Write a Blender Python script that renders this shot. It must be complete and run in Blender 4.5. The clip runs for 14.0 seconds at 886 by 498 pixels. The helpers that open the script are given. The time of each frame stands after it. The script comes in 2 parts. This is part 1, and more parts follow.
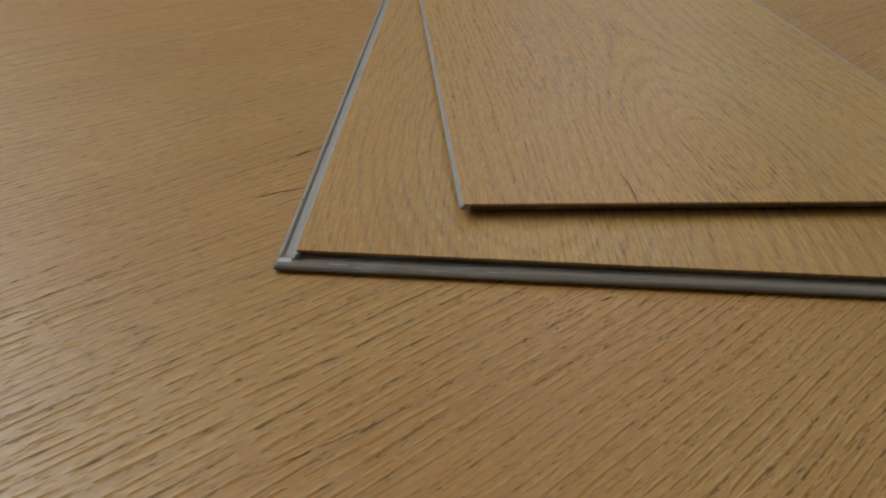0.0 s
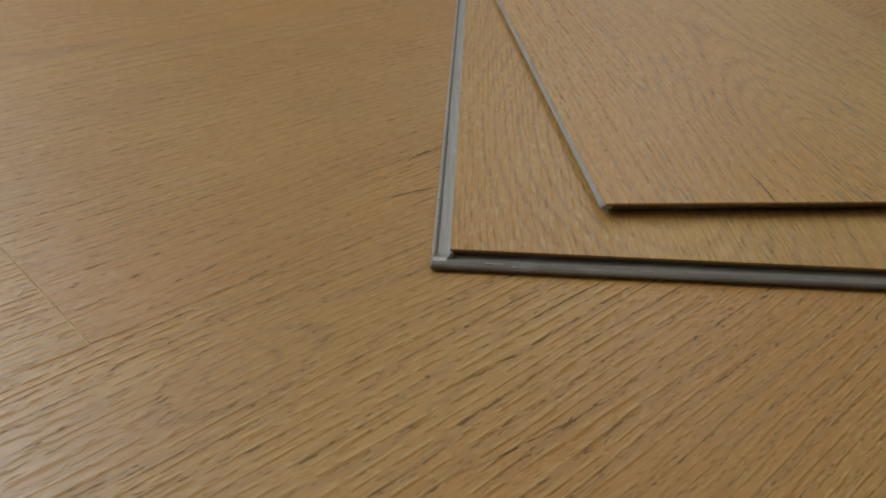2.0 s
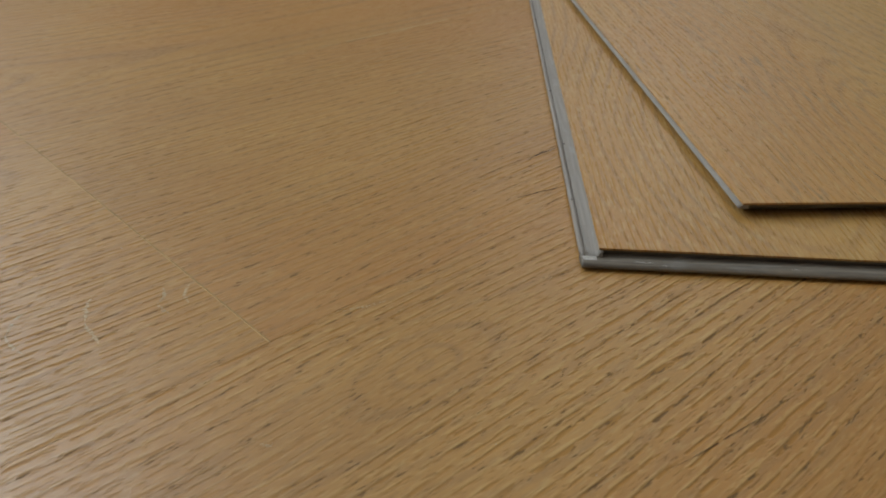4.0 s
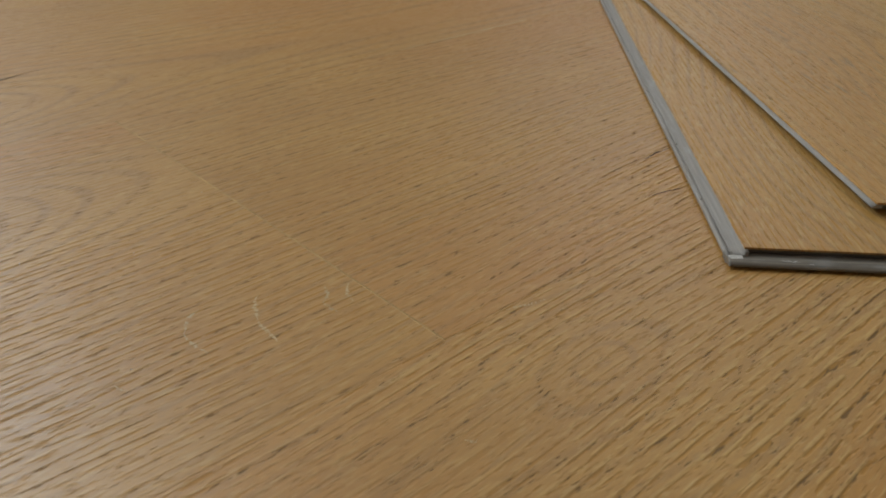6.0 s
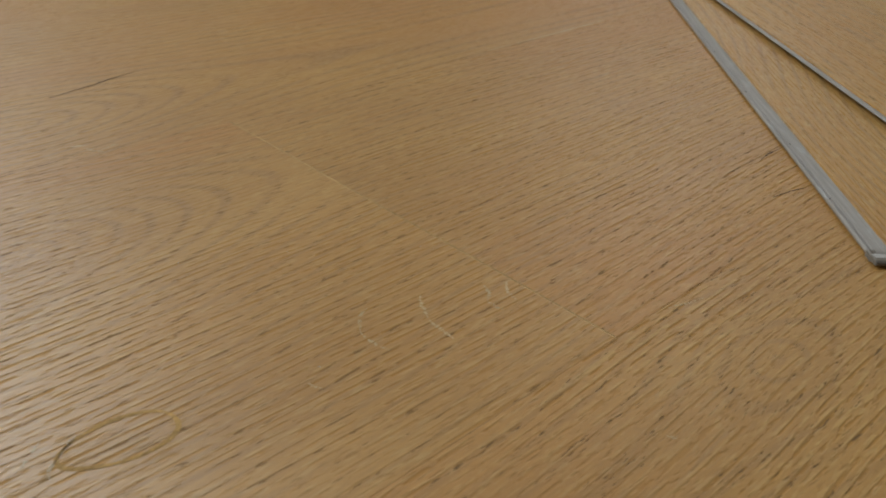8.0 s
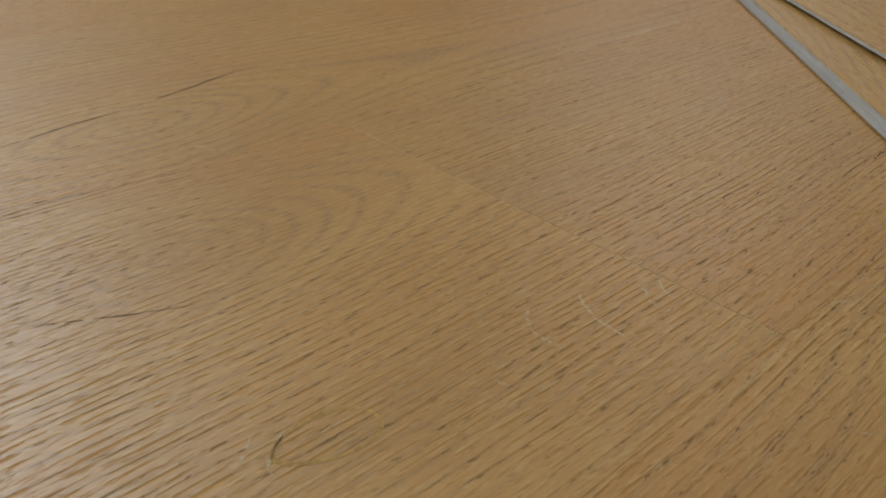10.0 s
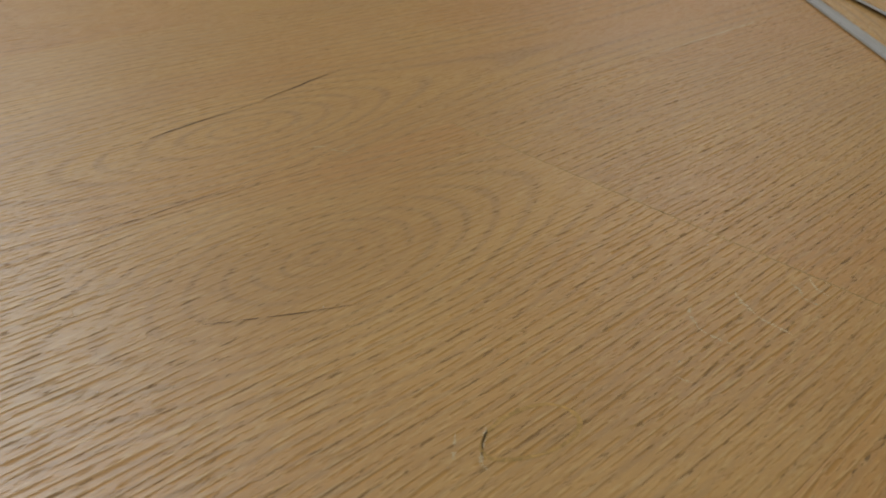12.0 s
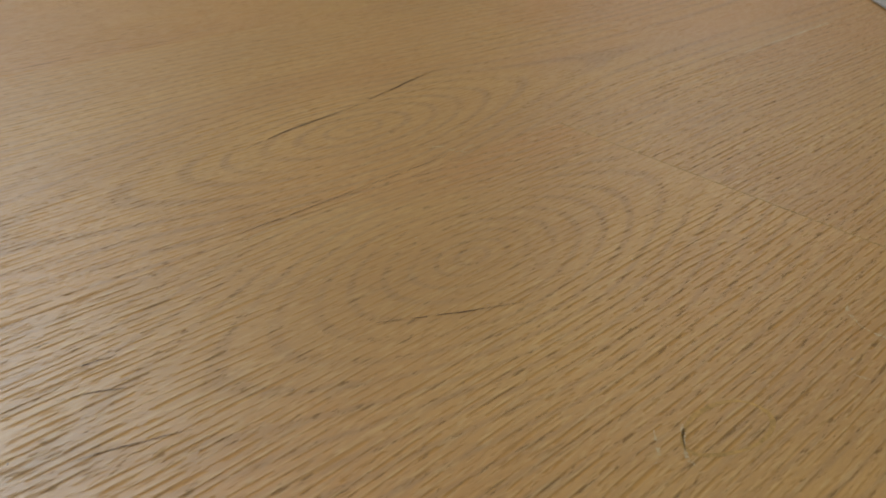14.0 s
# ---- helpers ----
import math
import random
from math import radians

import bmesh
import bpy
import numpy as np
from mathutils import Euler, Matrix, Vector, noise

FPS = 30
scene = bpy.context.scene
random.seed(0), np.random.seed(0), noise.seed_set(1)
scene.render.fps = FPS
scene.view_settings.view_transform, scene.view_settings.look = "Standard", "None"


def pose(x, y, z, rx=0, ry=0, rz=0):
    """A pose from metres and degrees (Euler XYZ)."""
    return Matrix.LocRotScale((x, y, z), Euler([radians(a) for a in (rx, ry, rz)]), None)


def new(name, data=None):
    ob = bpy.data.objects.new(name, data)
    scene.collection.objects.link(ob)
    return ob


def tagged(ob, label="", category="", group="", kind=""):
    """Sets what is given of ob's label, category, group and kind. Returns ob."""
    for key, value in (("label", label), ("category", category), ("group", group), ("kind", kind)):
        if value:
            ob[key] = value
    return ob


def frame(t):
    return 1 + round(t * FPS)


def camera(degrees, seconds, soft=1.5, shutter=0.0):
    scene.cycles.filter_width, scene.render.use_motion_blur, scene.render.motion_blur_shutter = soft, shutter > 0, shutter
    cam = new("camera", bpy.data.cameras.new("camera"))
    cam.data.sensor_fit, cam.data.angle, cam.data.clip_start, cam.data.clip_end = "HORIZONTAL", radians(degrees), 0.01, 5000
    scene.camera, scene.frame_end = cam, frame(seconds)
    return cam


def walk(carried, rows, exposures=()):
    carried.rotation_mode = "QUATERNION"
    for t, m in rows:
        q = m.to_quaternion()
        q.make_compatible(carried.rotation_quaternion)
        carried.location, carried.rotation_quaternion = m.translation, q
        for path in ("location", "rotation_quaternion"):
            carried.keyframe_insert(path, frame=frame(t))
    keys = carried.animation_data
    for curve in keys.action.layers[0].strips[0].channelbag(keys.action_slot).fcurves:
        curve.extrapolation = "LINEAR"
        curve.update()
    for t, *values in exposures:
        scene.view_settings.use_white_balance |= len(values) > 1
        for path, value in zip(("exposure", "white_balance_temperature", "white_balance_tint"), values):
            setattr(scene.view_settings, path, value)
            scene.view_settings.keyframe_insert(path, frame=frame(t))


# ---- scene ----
cam = camera(55.7, 14.0, soft=1.9)
# the eye slides on a straight rail and never turns
PATH = [
    (0, 0.05535, -0.23522, 0.14930), (0.5, 0.04211, -0.23618, 0.14924), (1, 0.02923, -0.23711, 0.14917),
    (2, 0.00372, -0.23895, 0.14904), (3.2, -0.02692, -0.24116, 0.14889), (5.3, -0.08058, -0.24504, 0.14862),
    (6, -0.09822, -0.24632, 0.14853), (7, -0.12374, -0.24816, 0.14840), (8.7, -0.16764, -0.25133, 0.14818),
    (10.8, -0.22097, -0.25519, 0.14791), (12, -0.25178, -0.25741, 0.14775), (13, -0.27730, -0.25926, 0.14762),
    (14, -0.30266, -0.26109, 0.14749),
]
walk(cam, [(t, pose(x, y, z, 59.503, -1.729, 1.018)) for t, x, y, z in PATH], exposures=[(0, 0.0), (14, 0.0)])
cam.data.dof.use_dof = True
cam.data.dof.focus_distance = 0.31
cam.data.dof.aperture_fstop = 30.0

# ---- light ----
TURN = 44.2                      # the boards and the room stand askew to the camera's rail
ROOM = pose(0, 0, 0, 0, 0, TURN)
U0, U1, V0, V1, HIGH = -2.30, 2.10, -1.90, 2.20, 2.90

world = bpy.data.worlds.new("overcast_sky")
scene.world = world
world.use_nodes = True
sky = world.node_tree.nodes.new("ShaderNodeTexSky")
sky.sky_type, sky.sun_disc = "NISHITA", False
sky.sun_elevation, sky.sun_rotation = radians(40), radians(20)
world.node_tree.links.new(sky.outputs[0], world.node_tree.nodes["Background"].inputs[0])
world.node_tree.nodes["Background"].inputs[1].default_value = 0.12

WIN_A, WIN_B, SILL, HEAD = -2.05, 0.38, 1.08, 2.80
SIDE_A, SIDE_B, SIDE_SILL, SIDE_HEAD = 0.95, 2.05, 0.90, 2.30


def daylight(name, wide, high, watts, where, tint=(0.826, 0.95, 1.03)):
    lamp = bpy.data.lights.new(name, "AREA")
    lamp.shape, lamp.size, lamp.size_y = "RECTANGLE", wide, high
    lamp.energy, lamp.color = watts, tint
    new(name, lamp).matrix_world = ROOM @ where


daylight("window_daylight", WIN_B - WIN_A - 0.1, HEAD - SILL - 0.1, 75.5, pose((WIN_A + WIN_B) / 2, V1 + 0.10, (SILL + HEAD) / 2, -90, 0, 0))
daylight("side_window_daylight", SIDE_B - SIDE_A - 0.1, SIDE_HEAD - SIDE_SILL - 0.1, 4.5,
         pose(U1 + 0.10, (SIDE_A + SIDE_B) / 2, (SIDE_SILL + SIDE_HEAD) / 2, -90, 0, -90), tint=(0.97, 0.95, 0.90))


# ---- materials ----
class Nodes:
    """Short hand for building a node material."""

    def __init__(self, name):
        self.mat = bpy.data.materials.new(name)
        self.mat.use_nodes = True
        self.tree = self.mat.node_tree
        self.bsdf = self.tree.nodes["Principled BSDF"]

    def put(self, socket, value):
        if isinstance(value, bpy.types.NodeSocket):
            self.tree.links.new(value, socket)
        elif value is not None:
            if isinstance(value, tuple) and len(value) == 3 and socket.type == "RGBA":
                value = (*value, 1.0)
            socket.default_value = value

    def math(self, op, a, b=None, c=None):
        n = self.tree.nodes.new("ShaderNodeMath")
        n.operation = op
        for s, v in zip(n.inputs, (a, b, c)):
            self.put(s, v)
        return n.outputs[0]

    def ramp(self, x, lo, hi, to_lo=0.0, to_hi=1.0):
        n = self.tree.nodes.new("ShaderNodeMapRange")
        n.interpolation_type = "SMOOTHSTEP"
        for s, v in zip(n.inputs, (x, lo, hi, to_lo, to_hi)):
            self.put(s, v)
        return n.outputs[0]

    def vec(self, x, y, z=0.0):
        n = self.tree.nodes.new("ShaderNodeCombineXYZ")
        for s, v in zip(n.inputs, (x, y, z)):
            self.put(s, v)
        return n.outputs[0]

    def noise(self, vector, scale=1.0, detail=2.0, rough=0.5, distortion=0.0):
        n = self.tree.nodes.new("ShaderNodeTexNoise")
        self.put(n.inputs["Vector"], vector)
        for key, v in (("Scale", scale), ("Detail", detail), ("Roughness", rough), ("Distortion", distortion)):
            self.put(n.inputs[key], v)
        return n.outputs[0]

    def mix(self, f, a, b, how="MIX"):
        n = self.tree.nodes.new("ShaderNodeMix")
        n.data_type, n.blend_type = "RGBA", how
        self.put(n.inputs[0], f)
        self.put(n.inputs[6], a)
        self.put(n.inputs[7], b)
        return n.outputs[2]

    def bump(self, height, distance, strength=1.0, normal=None):
        n = self.tree.nodes.new("ShaderNodeBump")
        self.put(n.inputs["Strength"], strength)
        self.put(n.inputs["Distance"], distance)
        self.put(n.inputs["Height"], height)
        if normal is not None:
            self.put(n.inputs["Normal"], normal)
        return n.outputs[0]

    def done(self, colour, rough, normal=None, specular=0.5, metal=0.0):
        self.put(self.bsdf.inputs["Base Color"], colour)
        self.put(self.bsdf.inputs["Roughness"], rough)
        self.put(self.bsdf.inputs["Specular IOR Level"], specular)
        self.put(self.bsdf.inputs["Metallic"], metal)
        if normal is not None:
            self.put(self.bsdf.inputs["Normal"], normal)
        return self.mat


def oak(name, seed=0.0, eye=None, ring=0.0050, rows=0.0029, cut=1.0, ink=1.0, wander=1.0, gloss=0.45, tone=0.97, glint=0.22, band=0.14, patchy=0.30, tint=(1.03, 0.99, 0.85)):
    """Embossed oak print: x runs along the board. eye: (x, y, half length, half width) of a cathedral figure on it.
    rows: spacing of the embossed grooves; cut: their strength; ink: strength of the dark pores."""
    k = Nodes(name)
    co = k.tree.nodes.new("ShaderNodeTexCoord")
    sep = k.tree.nodes.new("ShaderNodeSeparateXYZ")
    k.put(sep.inputs[0], co.outputs["Object"])
    info = k.tree.nodes.new("ShaderNodeObjectInfo")
    x, y = sep.outputs[0], sep.outputs[1]
    shift = seed if seed else k.math("MULTIPLY", info.outputs["Random"], 37.0)

    def field(fx, fy, across, detail=1.5, rough=0.5):
        return k.noise(k.vec(k.math("MULTIPLY", x, fx), k.math("MULTIPLY", across, fy), shift), 1.0, detail, rough)

    # the printed rings wander more than the embossed rows do
    slow = k.math("SUBTRACT", field(2.6, 6.0, y), 0.5)
    wriggle = k.math("SUBTRACT", field(15.0, 30.0, y, 1.0), 0.5)
    w = k.math("ADD", y, k.math("MULTIPLY_ADD", slow, 0.022 * wander, k.math("MULTIPLY", wriggle, 0.0026)))
    v = k.math("ADD", y, k.math("MULTIPLY_ADD", slow, 0.055 * wander, k.math("MULTIPLY", wriggle, 0.0060 * wander)))
    if eye:
        # the rings close round the heart of the figure and run on side by side
        kx, ky, kl, kw = eye
        qx = k.math("MULTIPLY", k.math("SUBTRACT", x, kx), 1.0 / kl)
        far = k.math("SUBTRACT", 1.0, k.math("POWER", 2.718, k.math("MULTIPLY", k.math("MULTIPLY", qx, qx), -1.0)))
        dy = k.math("SUBTRACT", v, ky)
        v = k.math("ADD", k.math("SQRT", k.math("MULTIPLY_ADD", far, kw * kw, k.math("MULTIPLY", dy, dy))), ky)
    # growth rings of uneven width
    drift = k.math("MULTIPLY_ADD", field(4.0, 60.0, v, 2.0), 5.0, k.math("MULTIPLY", v, 6.2832 / ring))
    rings = k.math("MULTIPLY_ADD", k.math("SINE", drift), 0.5, 0.5)
    early = k.ramp(rings, 0.35, 1.0)
    line = k.math("MULTIPLY", k.ramp(rings, 0.70, 0.98), k.ramp(field(20.0, 45.0, y, 2.0), 0.32, 0.58))
    # embossed rows: thin straight grooves, broken into dashes of about a centimetre
    phase = k.math("MULTIPLY_ADD", field(11.0, 130.0, w, 2.0), 11.0, k.math("MULTIPLY", w, 6.2832 / rows))
    crest = k.math("MULTIPLY_ADD", k.math("SINE", phase), 0.5, 0.5)
    # raised edge beside each groove; it also carries a painted highlight
    lit_rim = k.math("MULTIPLY_ADD", k.math("SINE", k.math("SUBTRACT", phase, 1.7)), 0.5, 0.5)
    gaps = k.ramp(field(115.0, 430.0, w, 2.0, 0.6), 0.43, 0.52)
    calm = k.ramp(field(7.0, 18.0, w, 2.0), 0.34, 0.62, 0.45, 1.0)
    dash = k.math("MULTIPLY", k.math("MULTIPLY", k.ramp(crest, 0.66, 0.99), gaps), calm)
    lit_rim = k.math("MULTIPLY", k.math("MULTIPLY", k.ramp(lit_rim, 0.70, 1.0), gaps), calm)
    # short fine ticks between the rows
    ticks = k.ramp(field(170.0, 1250.0, w, 1.0), 0.58, 0.72)
    # dark pores, mostly where a ring meets a groove
    pore = k.math("MULTIPLY_ADD", early, 0.12, k.math("MULTIPLY_ADD", dash, 0.12, field(190.0, 1100.0, w, 2.0, 0.6)))
    spots = k.ramp(pore, 0.72, 0.82)
    fibre = field(55.0, 480.0, w, 3.0, 0.65)
    fine = k.ramp(field(290.0, 1500.0, w, 2.0, 0.6), 0.42, 0.70)
    cloud = field(9.0, 20.0, y, 3.0)
    stain = field(2.6, 7.0, y, 2.0)
    base = k.mix(k.ramp(cloud, 0.28, 0.72), (0.462 * tone, 0.233 * tone, 0.0560 * tone), (0.538 * tone, 0.287 * tone, 0.0750 * tone))
    base = k.mix(k.ramp(stain, 0.42, 0.66, 0.0, 0.70), base, (0.492 * tone, 0.218 * tone, 0.0430 * tone))
    base = k.mix(k.ramp(fibre, 0.35, 0.75, 0.0, 0.20), base, (0.369 * tone, 0.179 * tone, 0.0400 * tone))
    base = k.mix(k.math("MULTIPLY", early, band), base, (0.358 * tone, 0.174 * tone, 0.0458 * tone))
    base = k.mix(k.math("MULTIPLY", line, 1.6 * band), base, (0.265 * tone, 0.145 * tone, 0.0580 * tone))
    smudge = k.math("MULTIPLY", k.ramp(field(55.0, 330.0, w, 2.0), 0.52, 0.74), k.ramp(field(14.0, 30.0, y, 2.0), 0.42, 0.62))
    base = k.mix(k.math("MULTIPLY", smudge, patchy), base, (0.275, 0.172, 0.080))
    # small pale highlights of the embossing, painted into the print
    base = k.mix(k.math("MULTIPLY", k.ramp(field(140.0, 900.0, w, 1.0), 0.55, 0.70), glint), base, (0.66, 0.47, 0.23))
    base = k.mix(k.math("MULTIPLY", fine, 0.20), base, (0.270, 0.150, 0.052))
    base = k.mix(k.math("MULTIPLY", ticks, 0.24 * ink), base, (0.230, 0.130, 0.048))
    base = k.mix(k.math("MULTIPLY", dash, 0.27 * cut), base, (0.340, 0.165, 0.042))
    # highlight along the groove edges, painted into the colour
    base = k.mix(k.math("MULTIPLY", lit_rim, 0.20 * cut), base, (0.66, 0.45, 0.19))
    base = k.mix(k.math("MULTIPLY", spots, 0.56 * ink), base, (0.115, 0.066, 0.028))
    sunk = k.math("MAXIMUM", k.math("MULTIPLY", ticks, 0.6), k.math("MAXIMUM", dash, spots))
    height = k.math("SUBTRACT", k.math("MULTIPLY_ADD", lit_rim, 0.22 * cut, k.math("MULTIPLY", fibre, 0.08)), k.math("MULTIPLY_ADD", sunk, 0.60 * cut, k.math("MULTIPLY", fine, 0.07)))
    base = k.mix(1.0, base, tint, "MULTIPLY")
    normal = k.bump(height, 0.00036, 0.50)
    rough = k.math("MULTIPLY_ADD", cloud, 0.10, k.math("MULTIPLY_ADD", sunk, 0.30, gloss - 0.05))
    return k.done(base, rough, normal, k.math("MULTIPLY_ADD", sunk, -0.50, 0.96))


def plain(name, colour, rough, grain=0.08, scale=60.0, relief=0.0002, specular=0.4):
    k = Nodes(name)
    co = k.tree.nodes.new("ShaderNodeTexCoord").outputs["Object"]
    a, b = k.noise(co, scale, 4.0, 0.6), k.noise(co, scale * 0.07, 2.0)
    f = k.math("ADD", k.math("MULTIPLY", a, 0.5), k.math("MULTIPLY", b, 0.5))
    dark = tuple(c * (1 - 2.2 * grain) for c in colour)
    light = tuple(min(1.0, c * (1 + 2.2 * grain)) for c in colour)
    return k.done(k.mix(k.ramp(f, 0.3, 0.7), dark, light), rough, k.bump(a, relief, 0.6), specular)


def milled_core(name, colour, along, stripe=1.0):
    """Grey mineral core: milled streaks along one axis, fine specks and pale scuffs."""
    k = Nodes(name)
    sep = k.tree.nodes.new("ShaderNodeSeparateXYZ")
    k.put(sep.inputs[0], k.tree.nodes.new("ShaderNodeTexCoord").outputs["Object"])
    p = [k.math("MULTIPLY", sep.outputs[i], 25.0 if i == along else 800.0) for i in range(3)]
    q = [k.math("MULTIPLY", sep.outputs[i], 160.0 if i == along else 420.0) for i in range(3)]
    streak = k.noise(k.vec(*p), 1.0, 2.0)
    speck = k.noise(k.vec(*q), 2.2, 3.0, 0.7)
    worn = k.ramp(k.noise(k.vec(*q), 0.35, 2.0), 0.62, 0.72)
    col = k.mix(k.ramp(streak, 0.3, 0.75), tuple(c * (1 - 0.30 * stripe) for c in colour), tuple(c * (1 + 0.18 * stripe) for c in colour))
    col = k.mix(k.math("MULTIPLY", k.ramp(speck, 0.55, 0.8), 0.35), col, tuple(c * 0.55 for c in colour))
    col = k.mix(k.math("MULTIPLY", worn, 0.14), col, (0.50, 0.50, 0.49))
    h = k.math("ADD", k.math("MULTIPLY", streak, 0.5), k.math("MULTIPLY", speck, 0.5))
    return k.done(col, k.math("MULTIPLY_ADD", speck, 0.2, 0.46), k.bump(h, 0.00012, 0.7), 0.45)


# one core: GREY_X has the shade of the front painted in, GREY_Y is lighter
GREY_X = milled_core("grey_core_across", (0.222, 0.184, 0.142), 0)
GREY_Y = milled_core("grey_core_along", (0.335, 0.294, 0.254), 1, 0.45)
# same core for the undercut front edge, its shade painted in as darker grey
GREY_SHADED = milled_core("grey_core_shaded", (0.120, 0.104, 0.084), 0)
# pale core for the scuffs and for the lit end of the lip
CHIP_LIT = plain("chipped_and_lit_core", (0.52, 0.48, 0.43), 0.6, 0.12, 900.0, 0.0001)
GAP_BLACK = plain("gap_shade_black", (0.05, 0.05, 0.05), 0.8, 0.1, 500.0)
# eased ends of the boards, paler to paint in the light they catch
LIT_EDGE = plain("lit_eased_edge", (0.500, 0.322, 0.140), 0.7, 0.21, 110.0, 0.00005, 0.25)
PALE = plain("pale_scratch", (0.54, 0.39, 0.22), 0.55, 0.1, 900.0, 0.00005)
DUST = plain("dust", (0.62, 0.58, 0.52), 0.9, 0.1, 900.0, 0.00005)
CRACK = plain("crack_filler", (0.050, 0.031, 0.018), 0.7, 0.2, 700.0, 0.0001, 0.2)
PAINT = plain("wall_paint", (0.62, 0.61, 0.59), 0.75, 0.03, 90.0, 0.0006)
WHITE = plain("ceiling_paint", (0.66, 0.66, 0.65), 0.8, 0.02, 70.0, 0.0004)
FRAME = plain("white_frame", (0.78, 0.78, 0.77), 0.35, 0.02, 30.0, 0.0001)
SCREED = plain("screed", (0.30, 0.29, 0.27), 0.9, 0.1, 40.0, 0.001)
glass = Nodes("window_glass")
glass.bsdf.inputs["Transmission Weight"].default_value = 1.0
GLASS = glass.done((0.97, 0.99, 0.98), 0.02)
glass.bsdf.inputs["IOR"].default_value = 1.45


# ---- geometry helpers ----
def part(name, bm, material, parent=None, label=""):
    me = bpy.data.meshes.new(name)
    bmesh.ops.recalc_face_normals(bm, faces=bm.faces)
    bm.to_mesh(me)
    bm.free()
    me.materials.append(material)
    ob = new(name, me)
    ob.parent = parent
    if label:
        tagged(ob, label)
    return ob


def add_box(bm, x0, x1, y0, y1, z0, z1, bevel=0.0, segments=2):
    made = bmesh.ops.create_cube(bm, size=1.0)["verts"]
    for v in made:
        v.co = Vector((x0 if v.co.x < 0 else x1, y0 if v.co.y < 0 else y1, z0 if v.co.z < 0 else z1))
    if bevel:
        edges = list({e for v in made for e in v.link_edges})
        bmesh.ops.bevel(bm, geom=edges, offset=bevel, segments=segments, affect="EDGES", profile=0.6)


def box(*a, **k):
    bm = bmesh.new()
    add_box(bm, *a, **k)
    return bm


def board(x0, x1, y0, y1, z0, z1, bevel, drop, edge=1):
    """A board whose top edges alone are eased, the short ends painted pale as if catching light."""
    bm = bmesh.new()
    rings = []
    for z, inset in ((z0, 0.0), (z1 - drop, 0.0), (z1 - drop * 0.3, bevel * 0.4), (z1, bevel)):
        rings.append([bm.verts.new((x, y, z)) for x, y in (
            (x0 + inset, y0 + inset), (x1 - inset, y0 + inset), (x1 - inset, y1 - inset), (x0 + inset, y1 - inset))])
    bm.faces.new(rings[0][::-1])
    bm.faces.new(rings[-1])
    for a, b in zip(rings, rings[1:]):
        for i in range(4):
            j = (i + 1) % 4
            f = bm.faces.new((a[i], a[j], b[j], b[i]))
            f.material_index = edge if a is not rings[0] and i % 2 else 0
    return bm


def moulding(profile, start, end, out, wear=0.0, steps=60):
    """Sweeps (distance outwards, height) points from start to end; out: the outward way."""
    bm = bmesh.new()
    start, end, out = Vector(start), Vector(end), Vector(out)
    rows = []
    for i in range(steps + 1):
        at = start.lerp(end, i / steps)
        row = []
        for j, (d, z) in enumerate(profile):
            w = wear * (noise.noise(Vector((at.x * 120, at.y * 120, j * 3.1))) + 0.6 * noise.noise(Vector((at.x * 420, at.y * 420, j * 1.7))))
            row.append(bm.verts.new(at + out * (d + w) + Vector((0, 0, z + (w * 0.6 if z > 0.0004 else 0)))))
        rows.append(row)
    n = len(profile)
    for a, b in zip(rows, rows[1:]):
        for j in range(n):
            bm.faces.new((a[j], a[(j + 1) % n], b[(j + 1) % n], b[j]))
    bm.faces.new(rows[0][::-1])
    bm.faces.new(rows[-1])
    for f in bm.faces:
        f.smooth = len(f.verts) == 4
    return bm


def fissure(a, b, width, z, bend=0.0, seed=0, steps=14, gaps=0.0, jag=0.45):
    """A thin, ragged crack that tapers to both ends."""
    rnd = random.Random(seed)
    a, b = Vector((*a, 0)), Vector((*b, 0))
    side = Vector((-(b - a).y, (b - a).x, 0)).normalized()
    bm = bmesh.new()
    left, right = [], []
    drift = 0.0
    for i in range(steps + 1):
        t = i / steps
        drift += rnd.uniform(-1, 1) * width * jag
        mid = a.lerp(b, t) + side * (bend * math.sin(math.pi * t) + drift * math.sin(math.pi * t))
        w = width * (math.sin(math.pi * min(max(t, 0.02), 0.98)) ** 0.8) * rnd.uniform(0.35, 1.0) * 0.5 + 0.00002
        left.append(bm.verts.new(mid + side * w + Vector((0, 0, z))))
        right.append(bm.verts.new(mid - side * w + Vector((0, 0, z))))
    for i in range(steps):
        if rnd.random() < gaps:
            continue
        bm.faces.new((right[i], right[i + 1], left[i + 1], left[i]))
    return bm


# ---- room shell ----
def wall(name, x0, x1, y0, y1, z0=-0.02, z1=HIGH):
    ob = part(name, box(x0, x1, y0, y1, z0, z1), SHADE)
    ob.matrix_world = ROOM
    return tagged(ob, "plain unseen wall, coloured dark brown to cut fill light", "wall", kind="structure")


def wall_with_opening(name, where, a0, a1, o0, o1, sill, head):
    bm = bmesh.new()
    add_box(bm, a0, o0, 0, 0.2, -0.02, HIGH)
    add_box(bm, o1, a1, 0, 0.2, -0.02, HIGH)
    add_box(bm, o0, o1, 0, 0.2, -0.02, sill)
    add_box(bm, o0, o1, 0, 0.2, head, HIGH)
    ob = part(name, bm, PAINT)
    ob.matrix_world = ROOM @ where
    return tagged(ob, "plain off-white painted wall with a window", "wall", kind="structure")


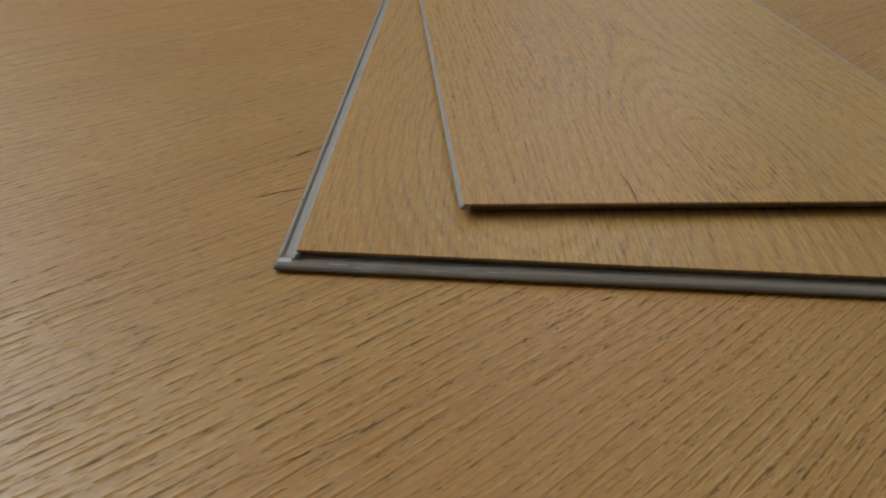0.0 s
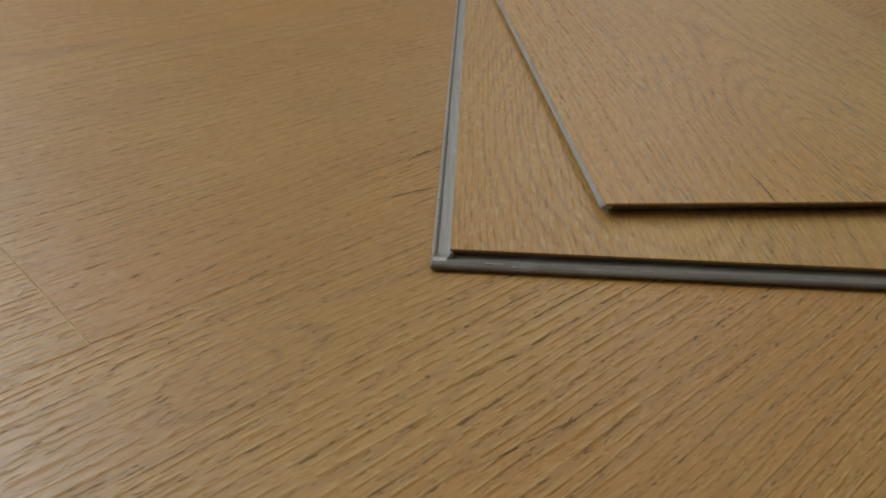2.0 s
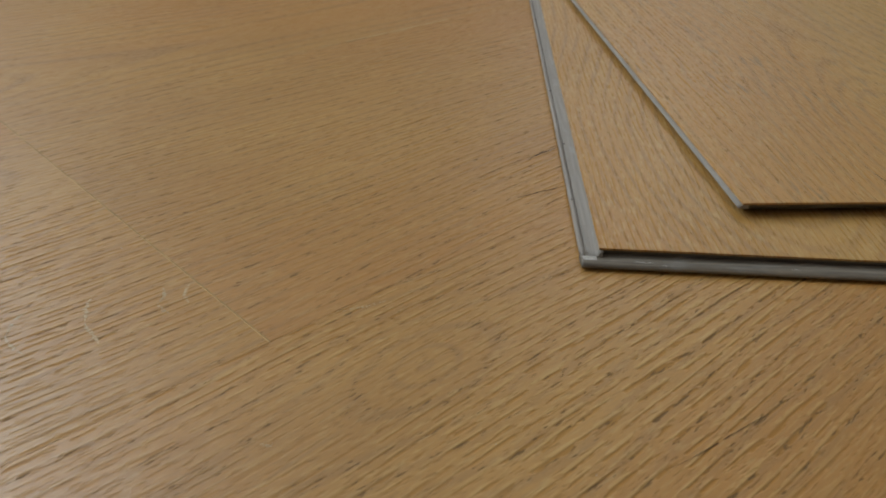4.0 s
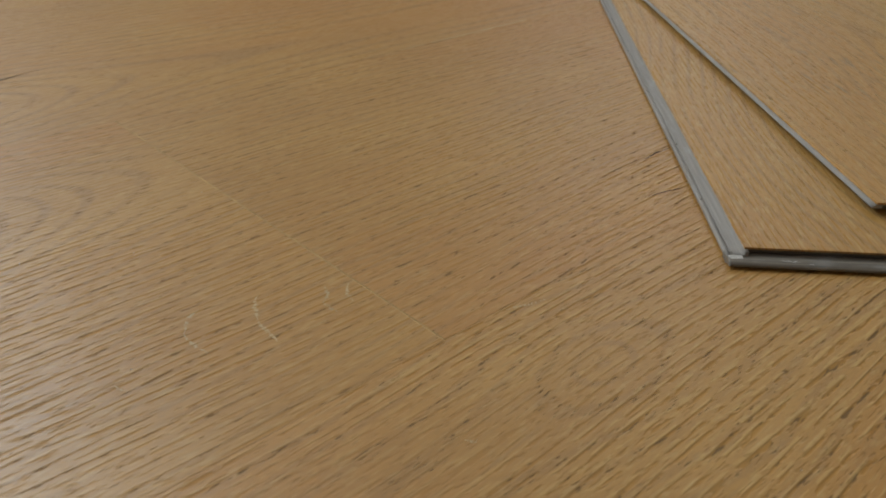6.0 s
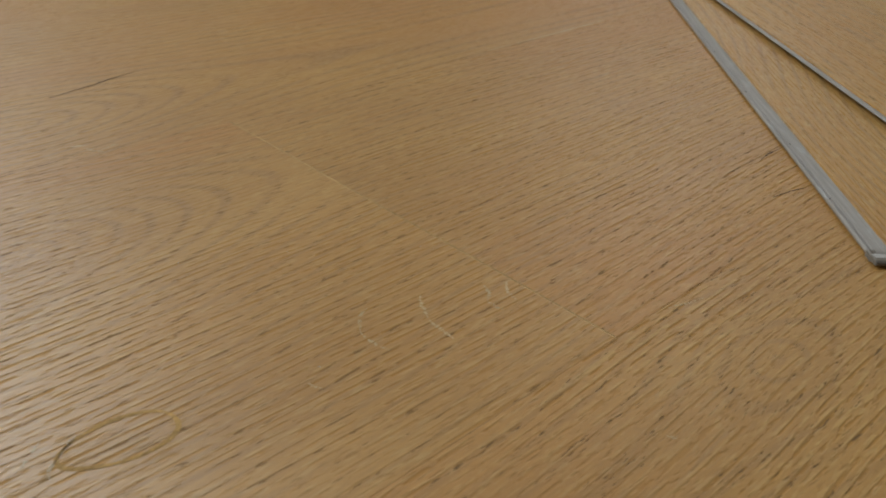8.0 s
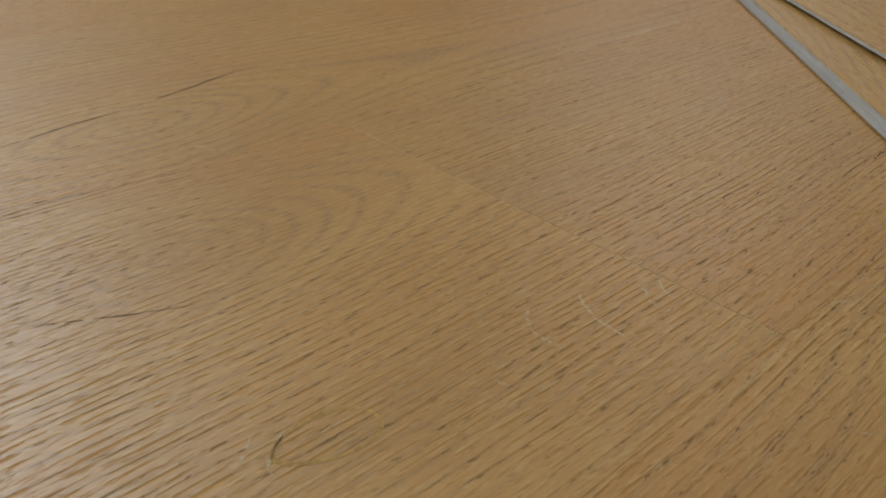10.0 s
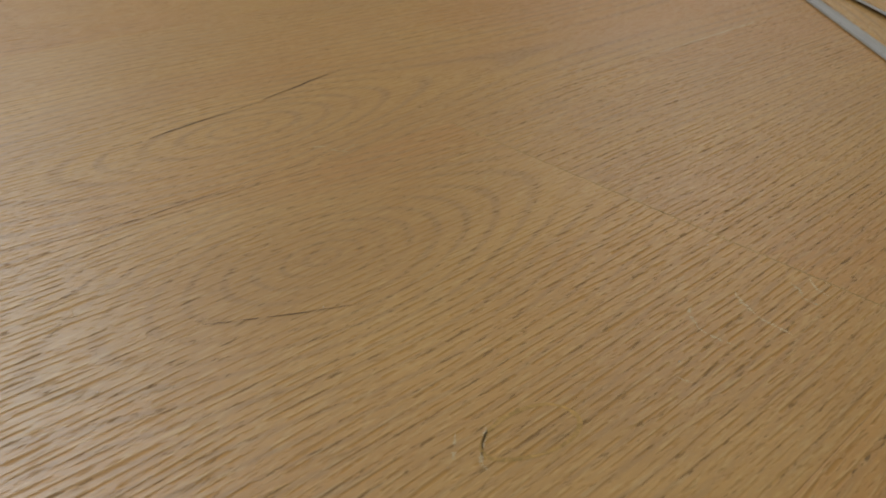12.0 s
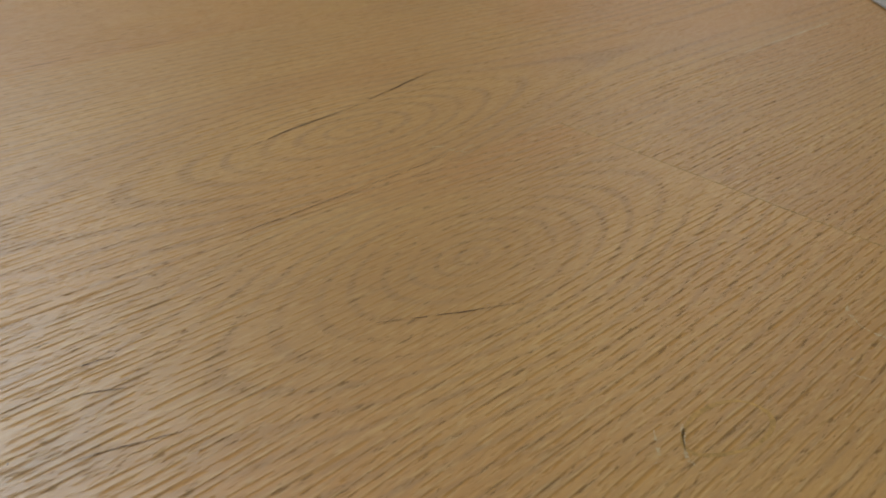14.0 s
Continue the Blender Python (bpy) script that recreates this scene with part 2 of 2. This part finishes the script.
def glazed_window(name, where, half, sill, head, label):
    thing = tagged(new(name), label, "window", kind="structure")
    thing.matrix_world = ROOM @ where
    for x0, x1 in ((-half, -half + 0.05), (-0.03, 0.03), (half - 0.05, half)):
        part("window_frame", box(x0, x1, -0.03, 0.03, sill, head, bevel=0.004), FRAME, thing)
    for x0, x1 in ((-half + 0.05, -0.03), (0.03, half - 0.05)):
        for z0, z1 in ((sill, sill + 0.05), (head - 0.05, head)):
            part("window_frame", box(x0, x1, -0.028, 0.028, z0, z1, bevel=0.004), FRAME, thing)
        pane = part("pane", box(x0, x1, -0.004, 0.004, sill + 0.05, head - 0.05), GLASS, thing)
        pane.visible_shadow = False
    part("window_sill", box(-half, half, -0.20, -0.03, sill - 0.03, sill - 0.002, bevel=0.004), FRAME, thing)


# unseen walls behind the camera, made dark so less light bounces back
SHADE = plain("fill_cutting_brown", (0.20, 0.17, 0.14), 0.7, 0.05, 90.0, 0.0006)
wall("wall_west", U0 - 0.2, U0, V0 - 0.2, V1 + 0.2)
wall("wall_south", U0, U1, V0 - 0.2, V0)
wall_with_opening("wall_north", pose(0, V1, 0), U0, U1, WIN_A, WIN_B, SILL, HEAD)
wall_with_opening("wall_east", pose(U1, 0, 0, 0, 0, -90), -V1 - 0.2, -V0 + 0.2, -SIDE_B, -SIDE_A, SIDE_SILL, SIDE_HEAD)
ceiling = part("ceiling", box(U0 - 0.2, U1 + 0.2, V0 - 0.2, V1 + 0.2, HIGH, HIGH + 0.15), WHITE)
ceiling.matrix_world = ROOM
tagged(ceiling, "flat white painted ceiling", "ceiling", kind="structure")
glazed_window("window_1", pose((WIN_A + WIN_B) / 2, V1 + 0.15, 0), (WIN_B - WIN_A) / 2, SILL, HEAD, "large white-framed window letting in overcast daylight")
glazed_window("window_2", pose(U1 + 0.15, (SIDE_A + SIDE_B) / 2, 0, 0, 0, -90), (SIDE_B - SIDE_A) / 2, SIDE_SILL, SIDE_HEAD,
              "smaller white-framed window in the side wall")

# ---- floor of click boards ----
WIDE, LONG, THICK = 0.228, 1.52, 0.005
floor = part("floor", box(U0, U1, V0, V1, -0.06, -THICK - 0.001), SCREED)
floor.matrix_world = ROOM
tagged(floor, "floor laid with embossed oak-look click vinyl planks", "floor", kind="structure")

V_SEAM, U_JOINT, FACE_WIDE = 0.254, -0.102, 0.220   # the long joint and the butt joint that meet in the middle of the view
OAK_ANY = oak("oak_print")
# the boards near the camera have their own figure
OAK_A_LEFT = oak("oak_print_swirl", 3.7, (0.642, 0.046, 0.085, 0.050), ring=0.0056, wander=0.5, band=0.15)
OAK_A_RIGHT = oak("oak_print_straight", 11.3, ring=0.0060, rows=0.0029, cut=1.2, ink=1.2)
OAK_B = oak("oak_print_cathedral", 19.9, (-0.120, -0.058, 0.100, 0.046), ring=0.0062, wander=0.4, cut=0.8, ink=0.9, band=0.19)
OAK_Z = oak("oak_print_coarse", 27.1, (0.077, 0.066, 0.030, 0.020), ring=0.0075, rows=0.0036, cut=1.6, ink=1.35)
shared = {}


def floor_plank(u0, u1, row, material):
    gap = 0.00001
    v0 = V_SEAM + (row - 1) * FACE_WIDE
    u0, u1 = max(u0, U0 + 0.008), min(u1, U1 - 0.008)
    a, b = max(v0, V0 + 0.008), min(v0 + FACE_WIDE, V1 - 0.008)
    if u1 - u0 < 0.02 or b - a < 0.02:
        return None
    cu, cv = (u0 + u1) / 2, (a + b) / 2
    key = (round(u1 - u0, 3), round(b - a, 3), material.name)
    if key not in shared:
        hx, hy = (u1 - u0) / 2 - gap, (b - a) / 2 - gap
        ob = part("plank", board(-hx, hx, -hy, hy, -THICK, 0.0, 0.00034, 0.00010), material, floor)
        ob.data.materials.append(LIT_EDGE)
        shared[key] = ob.data
    else:
        ob = new("plank", shared[key])
        ob.parent = floor
    ob.location = (cu, cv, 0.0)
    return ob


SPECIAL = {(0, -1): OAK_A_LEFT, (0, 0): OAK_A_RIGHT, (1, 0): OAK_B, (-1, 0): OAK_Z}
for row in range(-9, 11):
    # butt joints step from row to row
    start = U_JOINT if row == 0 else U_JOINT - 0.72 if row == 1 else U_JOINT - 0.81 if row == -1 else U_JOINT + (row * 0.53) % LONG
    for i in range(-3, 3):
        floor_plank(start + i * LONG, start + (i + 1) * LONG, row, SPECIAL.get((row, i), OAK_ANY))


def on_floor(u, v):
    return ROOM @ Vector((u, v, 0))


# ---- loose planks ----
def loose_plank(name, where, decor, lips, inset=0.0012, pad=0.0004):
    """Lies with its corner at the origin, width along x, length along y. lips: the milled edges towards the left and the front."""
    thing = new(name)
    thing.matrix_world = where
    face = part("decor_layer", board(-LONG / 2, LONG / 2, -WIDE / 2, WIDE / 2, 0.0, 0.0008, 0.00025, 0.0001, 0), decor, thing, "embossed oak-print wear layer")
    face.matrix_local = pose(WIDE / 2, LONG / 2, 0.0042, 0, 0, 90)
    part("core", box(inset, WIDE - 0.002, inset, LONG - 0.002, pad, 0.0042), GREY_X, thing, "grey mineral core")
    # added black layer, standing in for the shade in the gap underneath
    part("gap_layer", box(inset - 0.0002, WIDE - 0.0025, inset - 0.0002, LONG - 0.0025, 0.0, pad), GAP_BLACK, thing, "added black layer for the shade beneath the plank")
    for profile, start, end, out, mat, label in lips:
        part("locking_lip", moulding(profile, start, end, out, 0.00010, 300), mat, thing, label)
    return thing


mm = lambda pts: [(d / 1000, z / 1000) for d, z in pts]
LEDGE = mm([(-1.2, 4.15), (0.05, 4.1), (0.15, 3.0), (0.5, 2.6), (3.6, 2.35), (3.9, 2.2), (4.05, 1.7), (4.45, 1.65), (4.7, 2.3),
            (5.2, 2.65), (5.8, 2.6), (6.3, 2.1), (6.5, 1.3), (6.2, 0.85), (4.9, 0.6), (3.2, 0.5), (3.0, 0.0), (-1.2, 0.0)])
BAR = mm([(-1.5, 2.4), (-0.4, 2.4), (0.8, 2.25), (2.0, 2.3), (3.2, 2.6), (4.4, 2.78), (6.0, 2.55), (6.9, 2.0), (7.3, 1.4),
          (7.0, 0.95), (5.2, 0.75), (3.2, 0.65), (3.0, 0.0), (-1.5, 0.0)])
lower = loose_plank("loose_plank", pose(0.0062, 0.0061, 0, 0, 0, -1.22),
                    oak("oak_print_loose_low", 41.7, (-0.66, 0.030, 0.130, 0.060), ring=0.0058, rows=0.0026, wander=0.8, cut=0.5, ink=0.42, glint=0.34, band=0.20, tone=1.08, tint=(0.98, 1.0, 0.96)), [
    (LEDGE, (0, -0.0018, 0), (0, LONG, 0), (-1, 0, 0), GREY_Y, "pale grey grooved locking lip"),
    (BAR, (-0.0064, 0, 0), (WIDE, 0, 0), (0, -1, 0), GREY_X, "rounded grey locking lip, coloured darker as its shaded side"),
])
tagged(lower, "loose oak-look vinyl plank with grey locking lips, flat on the floor", "floor plank", group="loose planks")
# lit top face at the lip's end, painted as a pale block
part("end_tab", box(-0.0058, -0.0010, -0.0046, -0.0018, 0.0012, 0.00286, bevel=0.0004), CHIP_LIT, lower, "raised end of the lip, coloured pale as if lit")
for i, (x, y, run, wide) in enumerate(((-0.0005, -0.0056, 0.0030, 0.0006), (0.0115, -0.0047, 0.0042, 0.0006), (0.0150, -0.0053, 0.0030, 0.0005),
                                       (0.0205, -0.0060, 0.0022, 0.0004), (0.0640, -0.0050, 0.0035, 0.0003))):
    part("scuff", fissure((x, y), (x + run, y - 0.0002), wide, 0.00283 if y > -0.0055 else 0.0026, 0.0002, 20 + i), CHIP_LIT, lower, "pale scuff on the lip")

for y, run, d in ((0.094, 0.0010, 0.0039), (0.162, 0.0016, 0.0052), (0.231, 0.0012, 0.0040), (0.040, 0.0009, 0.0055), (0.297, 0.0018, 0.0051)):
    part("chip", fissure((-d, y), (-d - 0.0004, y + run), 0.0009, 0.0027, 0.0, int(y * 1000), 8), CRACK, lower, "dark chip in the lip")

BEVEL = mm([(-2.2, 4.15), (0.05, 4.12), (0.7, 3.85), (1.5, 3.2), (1.7, 2.95), (1.3, 2.75), (-2.2, 2.7)])
UNDER = mm([(-14.5, 4.14), (-0.05, 4.14), (-0.10, 3.9), (-1.5, 2.2), (-1.6, 1.7), (-2.0, 1.5), (-14.5, 1.5)])
upper = loose_plank("loose_plank", pose(0.0625, 0.0337, THICK + 0.0002, 0, 0, 5.2),
                    oak("oak_print_loose_top", 53.3, (-0.705, 0.006, 0.110, 0.052), ring=0.0070, wander=1.6, cut=0.42, ink=0.75, glint=0.28, band=0.14, patchy=0.70, tone=1.16, tint=(0.95, 1.0, 1.0)), [
    (BEVEL, (0, -0.0002, 0), (0, LONG, 0), (-1, 0, 0), GREY_Y, "pale grey bevelled tongue"),
    (LEDGE, (WIDE, 0.0015, 0), (WIDE, LONG, 0), (1, 0, 0), GREY_Y, "pale grey grooved locking lip"),
    (UNDER, (0.0, 0, 0), (WIDE, 0, 0), (0, -1, 0), GREY_SHADED, "grey undercut edge with its shade painted dark"),
], inset=0.0140, pad=0.0019)
tagged(upper, "loose oak-look vinyl plank lying askew on another plank", "floor plank", group="loose planks")


# ---- wear on the boards ----
def on_room(x, y):
    """World to room plan."""
    p = ROOM.inverted() @ Vector((x, y, 0))
    return p.x, p.y


CRACKS = (  # from, to, width, bend
    # the first and the last entry draw the dark line of a long joint
    ((-0.5330, 0.1514), (-0.5043, 0.1818), 0.0005, 0.0), ((-0.392, 0.0628), (-0.3495, 0.1196), 0.0005, 0.0012), ((-0.3505, 0.118), (-0.3103, 0.180), 0.0009, -0.0010),
    ((-0.3221, -0.0557), (-0.2761, -0.0416), 0.0004, -0.0010), ((-0.0126, 0.0872), (0.0019, 0.1024), 0.0007, 0.0004),
    ((-0.0191, 0.0514), (0.0005, 0.0632), 0.0006, 0.0004), ((-0.4022, -0.0824), (-0.3952, -0.0763), 0.00035, 0.0),
    ((-0.4016, -0.0952), (-0.3832, -0.0885), 0.00028, 0.0003), ((-0.3899, -0.1168), (-0.3639, -0.1039), 0.00030, 0.0003),
    ((0.0100, -0.0922), (0.0420, -0.0699), 0.00028, -0.0008), ((-0.378, -0.009), (-0.337, 0.033), 0.00030, 0.0003), ((-0.337, 0.033), (-0.296, 0.075), 0.00028, -0.0003),
    ((-0.5043, 0.1818), (-0.457, 0.222), 0.00035, 0.0),
)
for i, (a, b, w, bend) in enumerate(CRACKS):
    part("crack", fissure(on_room(*a), on_room(*b), w * 1.15, 0.00016, bend, 50 + i, 18, 0.06), CRACK, floor, "thin dark crack or joint line in the oak print")
SCRATCHES = (
    ((-0.1560, -0.0270), (-0.1535, -0.0400), 0.0009, -0.0018), ((-0.1532, -0.0405), (-0.1455, -0.0505), 0.0009, -0.0012),
    ((-0.1360, -0.0205), (-0.1350, -0.0290), 0.0008, 0.0006), ((-0.1352, -0.0290), (-0.1300, -0.0345), 0.0008, -0.0006),
    ((-0.1285, -0.0172), (-0.1255, -0.0285), 0.0008, -0.0010), ((-0.2395, -0.0945), (-0.2404, -0.1036), 0.0008, 0.0005), ((-0.1725, -0.0360), (-0.1735, -0.0480), 0.0008, -0.0012), ((-0.1735, -0.0480), (-0.1640, -0.0570), 0.0008, -0.0014),
    ((-0.2404, -0.1036), (-0.2388, -0.1110), 0.0008, -0.0006), ((-0.2470, -0.0979), (-0.2490, -0.1106), 0.0006, 0.0004),
    ((-0.1851, -0.0726), (-0.1809, -0.0748), 0.0006, 0.0), ((-0.0911, -0.0887), (-0.0880, -0.0875), 0.0007, 0.0),
    ((-0.0780, -0.0300), (-0.0640, -0.0230), 0.0006, 0.0003), ((-0.3112, 0.0752), (-0.3029, 0.0784), 0.0008, 0.0008),
    ((-0.3029, 0.0755), (-0.2921, 0.0722), 0.0009, -0.0008), ((-0.2964, 0.0745), (-0.2872, 0.0820), 0.0007, 0.0004),
    # the last one paints the light caught by the long joint's edge
    ((-0.2349, 0.0538), (-0.2360, 0.0495), 0.0006, 0.0), ((-0.1380, 0.2215), (-0.0310, 0.3235), 0.0009, 0.0),
)
for i, (a, b, w, bend) in enumerate(SCRATCHES):
    part("scratch", fissure(on_room(*a), on_room(*b), w * 1.9, 0.00008, bend, 90 + i, 30, 0.32, 0.20), PALE, floor, "pale mark in the oak print")


def knot_ring(centre, half_long, half_wide, width, turn, seed):
    """The brown outline of a small oval knot."""
    rnd = random.Random(seed)
    bm = bmesh.new()
    n = 48
    wob = [rnd.uniform(-1, 1) for _ in range(5)]
    loops = []
    for side in (-0.5, 0.5):
        loop = []
        for i in range(n):
            a = 2 * math.pi * i / n
            grow = 1 + 0.05 * (wob[0] * math.sin(2 * a) + wob[1] * math.cos(3 * a) + 0.6 * wob[2] * math.sin(5 * a + 1))
            wd = width * (0.55 + 0.45 * math.sin(a * 1.5 + wob[3]) ** 2 + 0.25 * noise.noise(Vector((a * 3, seed, 0))))
            p = Vector(((half_long * grow + side * wd) * math.cos(a), (half_wide * grow + side * wd) * math.sin(a), 0.00008))
            loop.append(bm.verts.new(Matrix.Translation((*centre, 0)) @ Matrix.Rotation(turn, 4, "Z") @ p))
        loops.append(loop)
    for i in range(n):
        j = (i + 1) % n
        bm.faces.new((loops[0][i], loops[0][j], loops[1][j], loops[1][i]))
    return bm


KNOT = plain("knot_brown", (0.470, 0.270, 0.085), 0.6, 0.18, 500.0, 0.0001, 0.15)
part("knot", knot_ring(on_room(-0.2276, -0.0965), 0.0145, 0.0080, 0.0016, radians(-8), 4), KNOT, floor, "brown outline of an oval knot")
bm = bmesh.new()
rnd = random.Random(8)
for i in range(140):
    u, v = rnd.uniform(-0.45, 0.45), rnd.uniform(-0.15, 0.6)
    r = rnd.uniform(0.00010, 0.00026)
    ring = [bm.verts.new((u + r * rnd.uniform(0.6, 1.4) * math.cos(a), v + r * rnd.uniform(0.6, 1.4) * math.sin(a), 0.00005)) for a in (0, 1.05, 2.1, 3.14, 4.2, 5.2)]
    top = bm.verts.new((u, v, 0.00005 + r))
    for p, q in zip(ring, ring[1:] + ring[:1]):
        bm.faces.new((p, q, top))
dust = part("dust", bm, DUST, floor, "specks of pale dust on the floor")
tagged(dust, kind="stuff")
for a, b, w in (((0.1233, 0.0654), (0.1263, 0.0390), 0.0008), ((0.1640, 0.0560), (0.1690, 0.0500), 0.0006)):
    inv = upper.matrix_world.inverted()
    p, q = inv @ Vector((*a, 0)), inv @ Vector((*b, 0))
    part("crack", fissure((p.x, p.y), (q.x, q.y), w, THICK + 0.0001, 0.0008, int(a[0] * 1000)), CRACK, upper, "thin dark crack or joint line in the oak print")
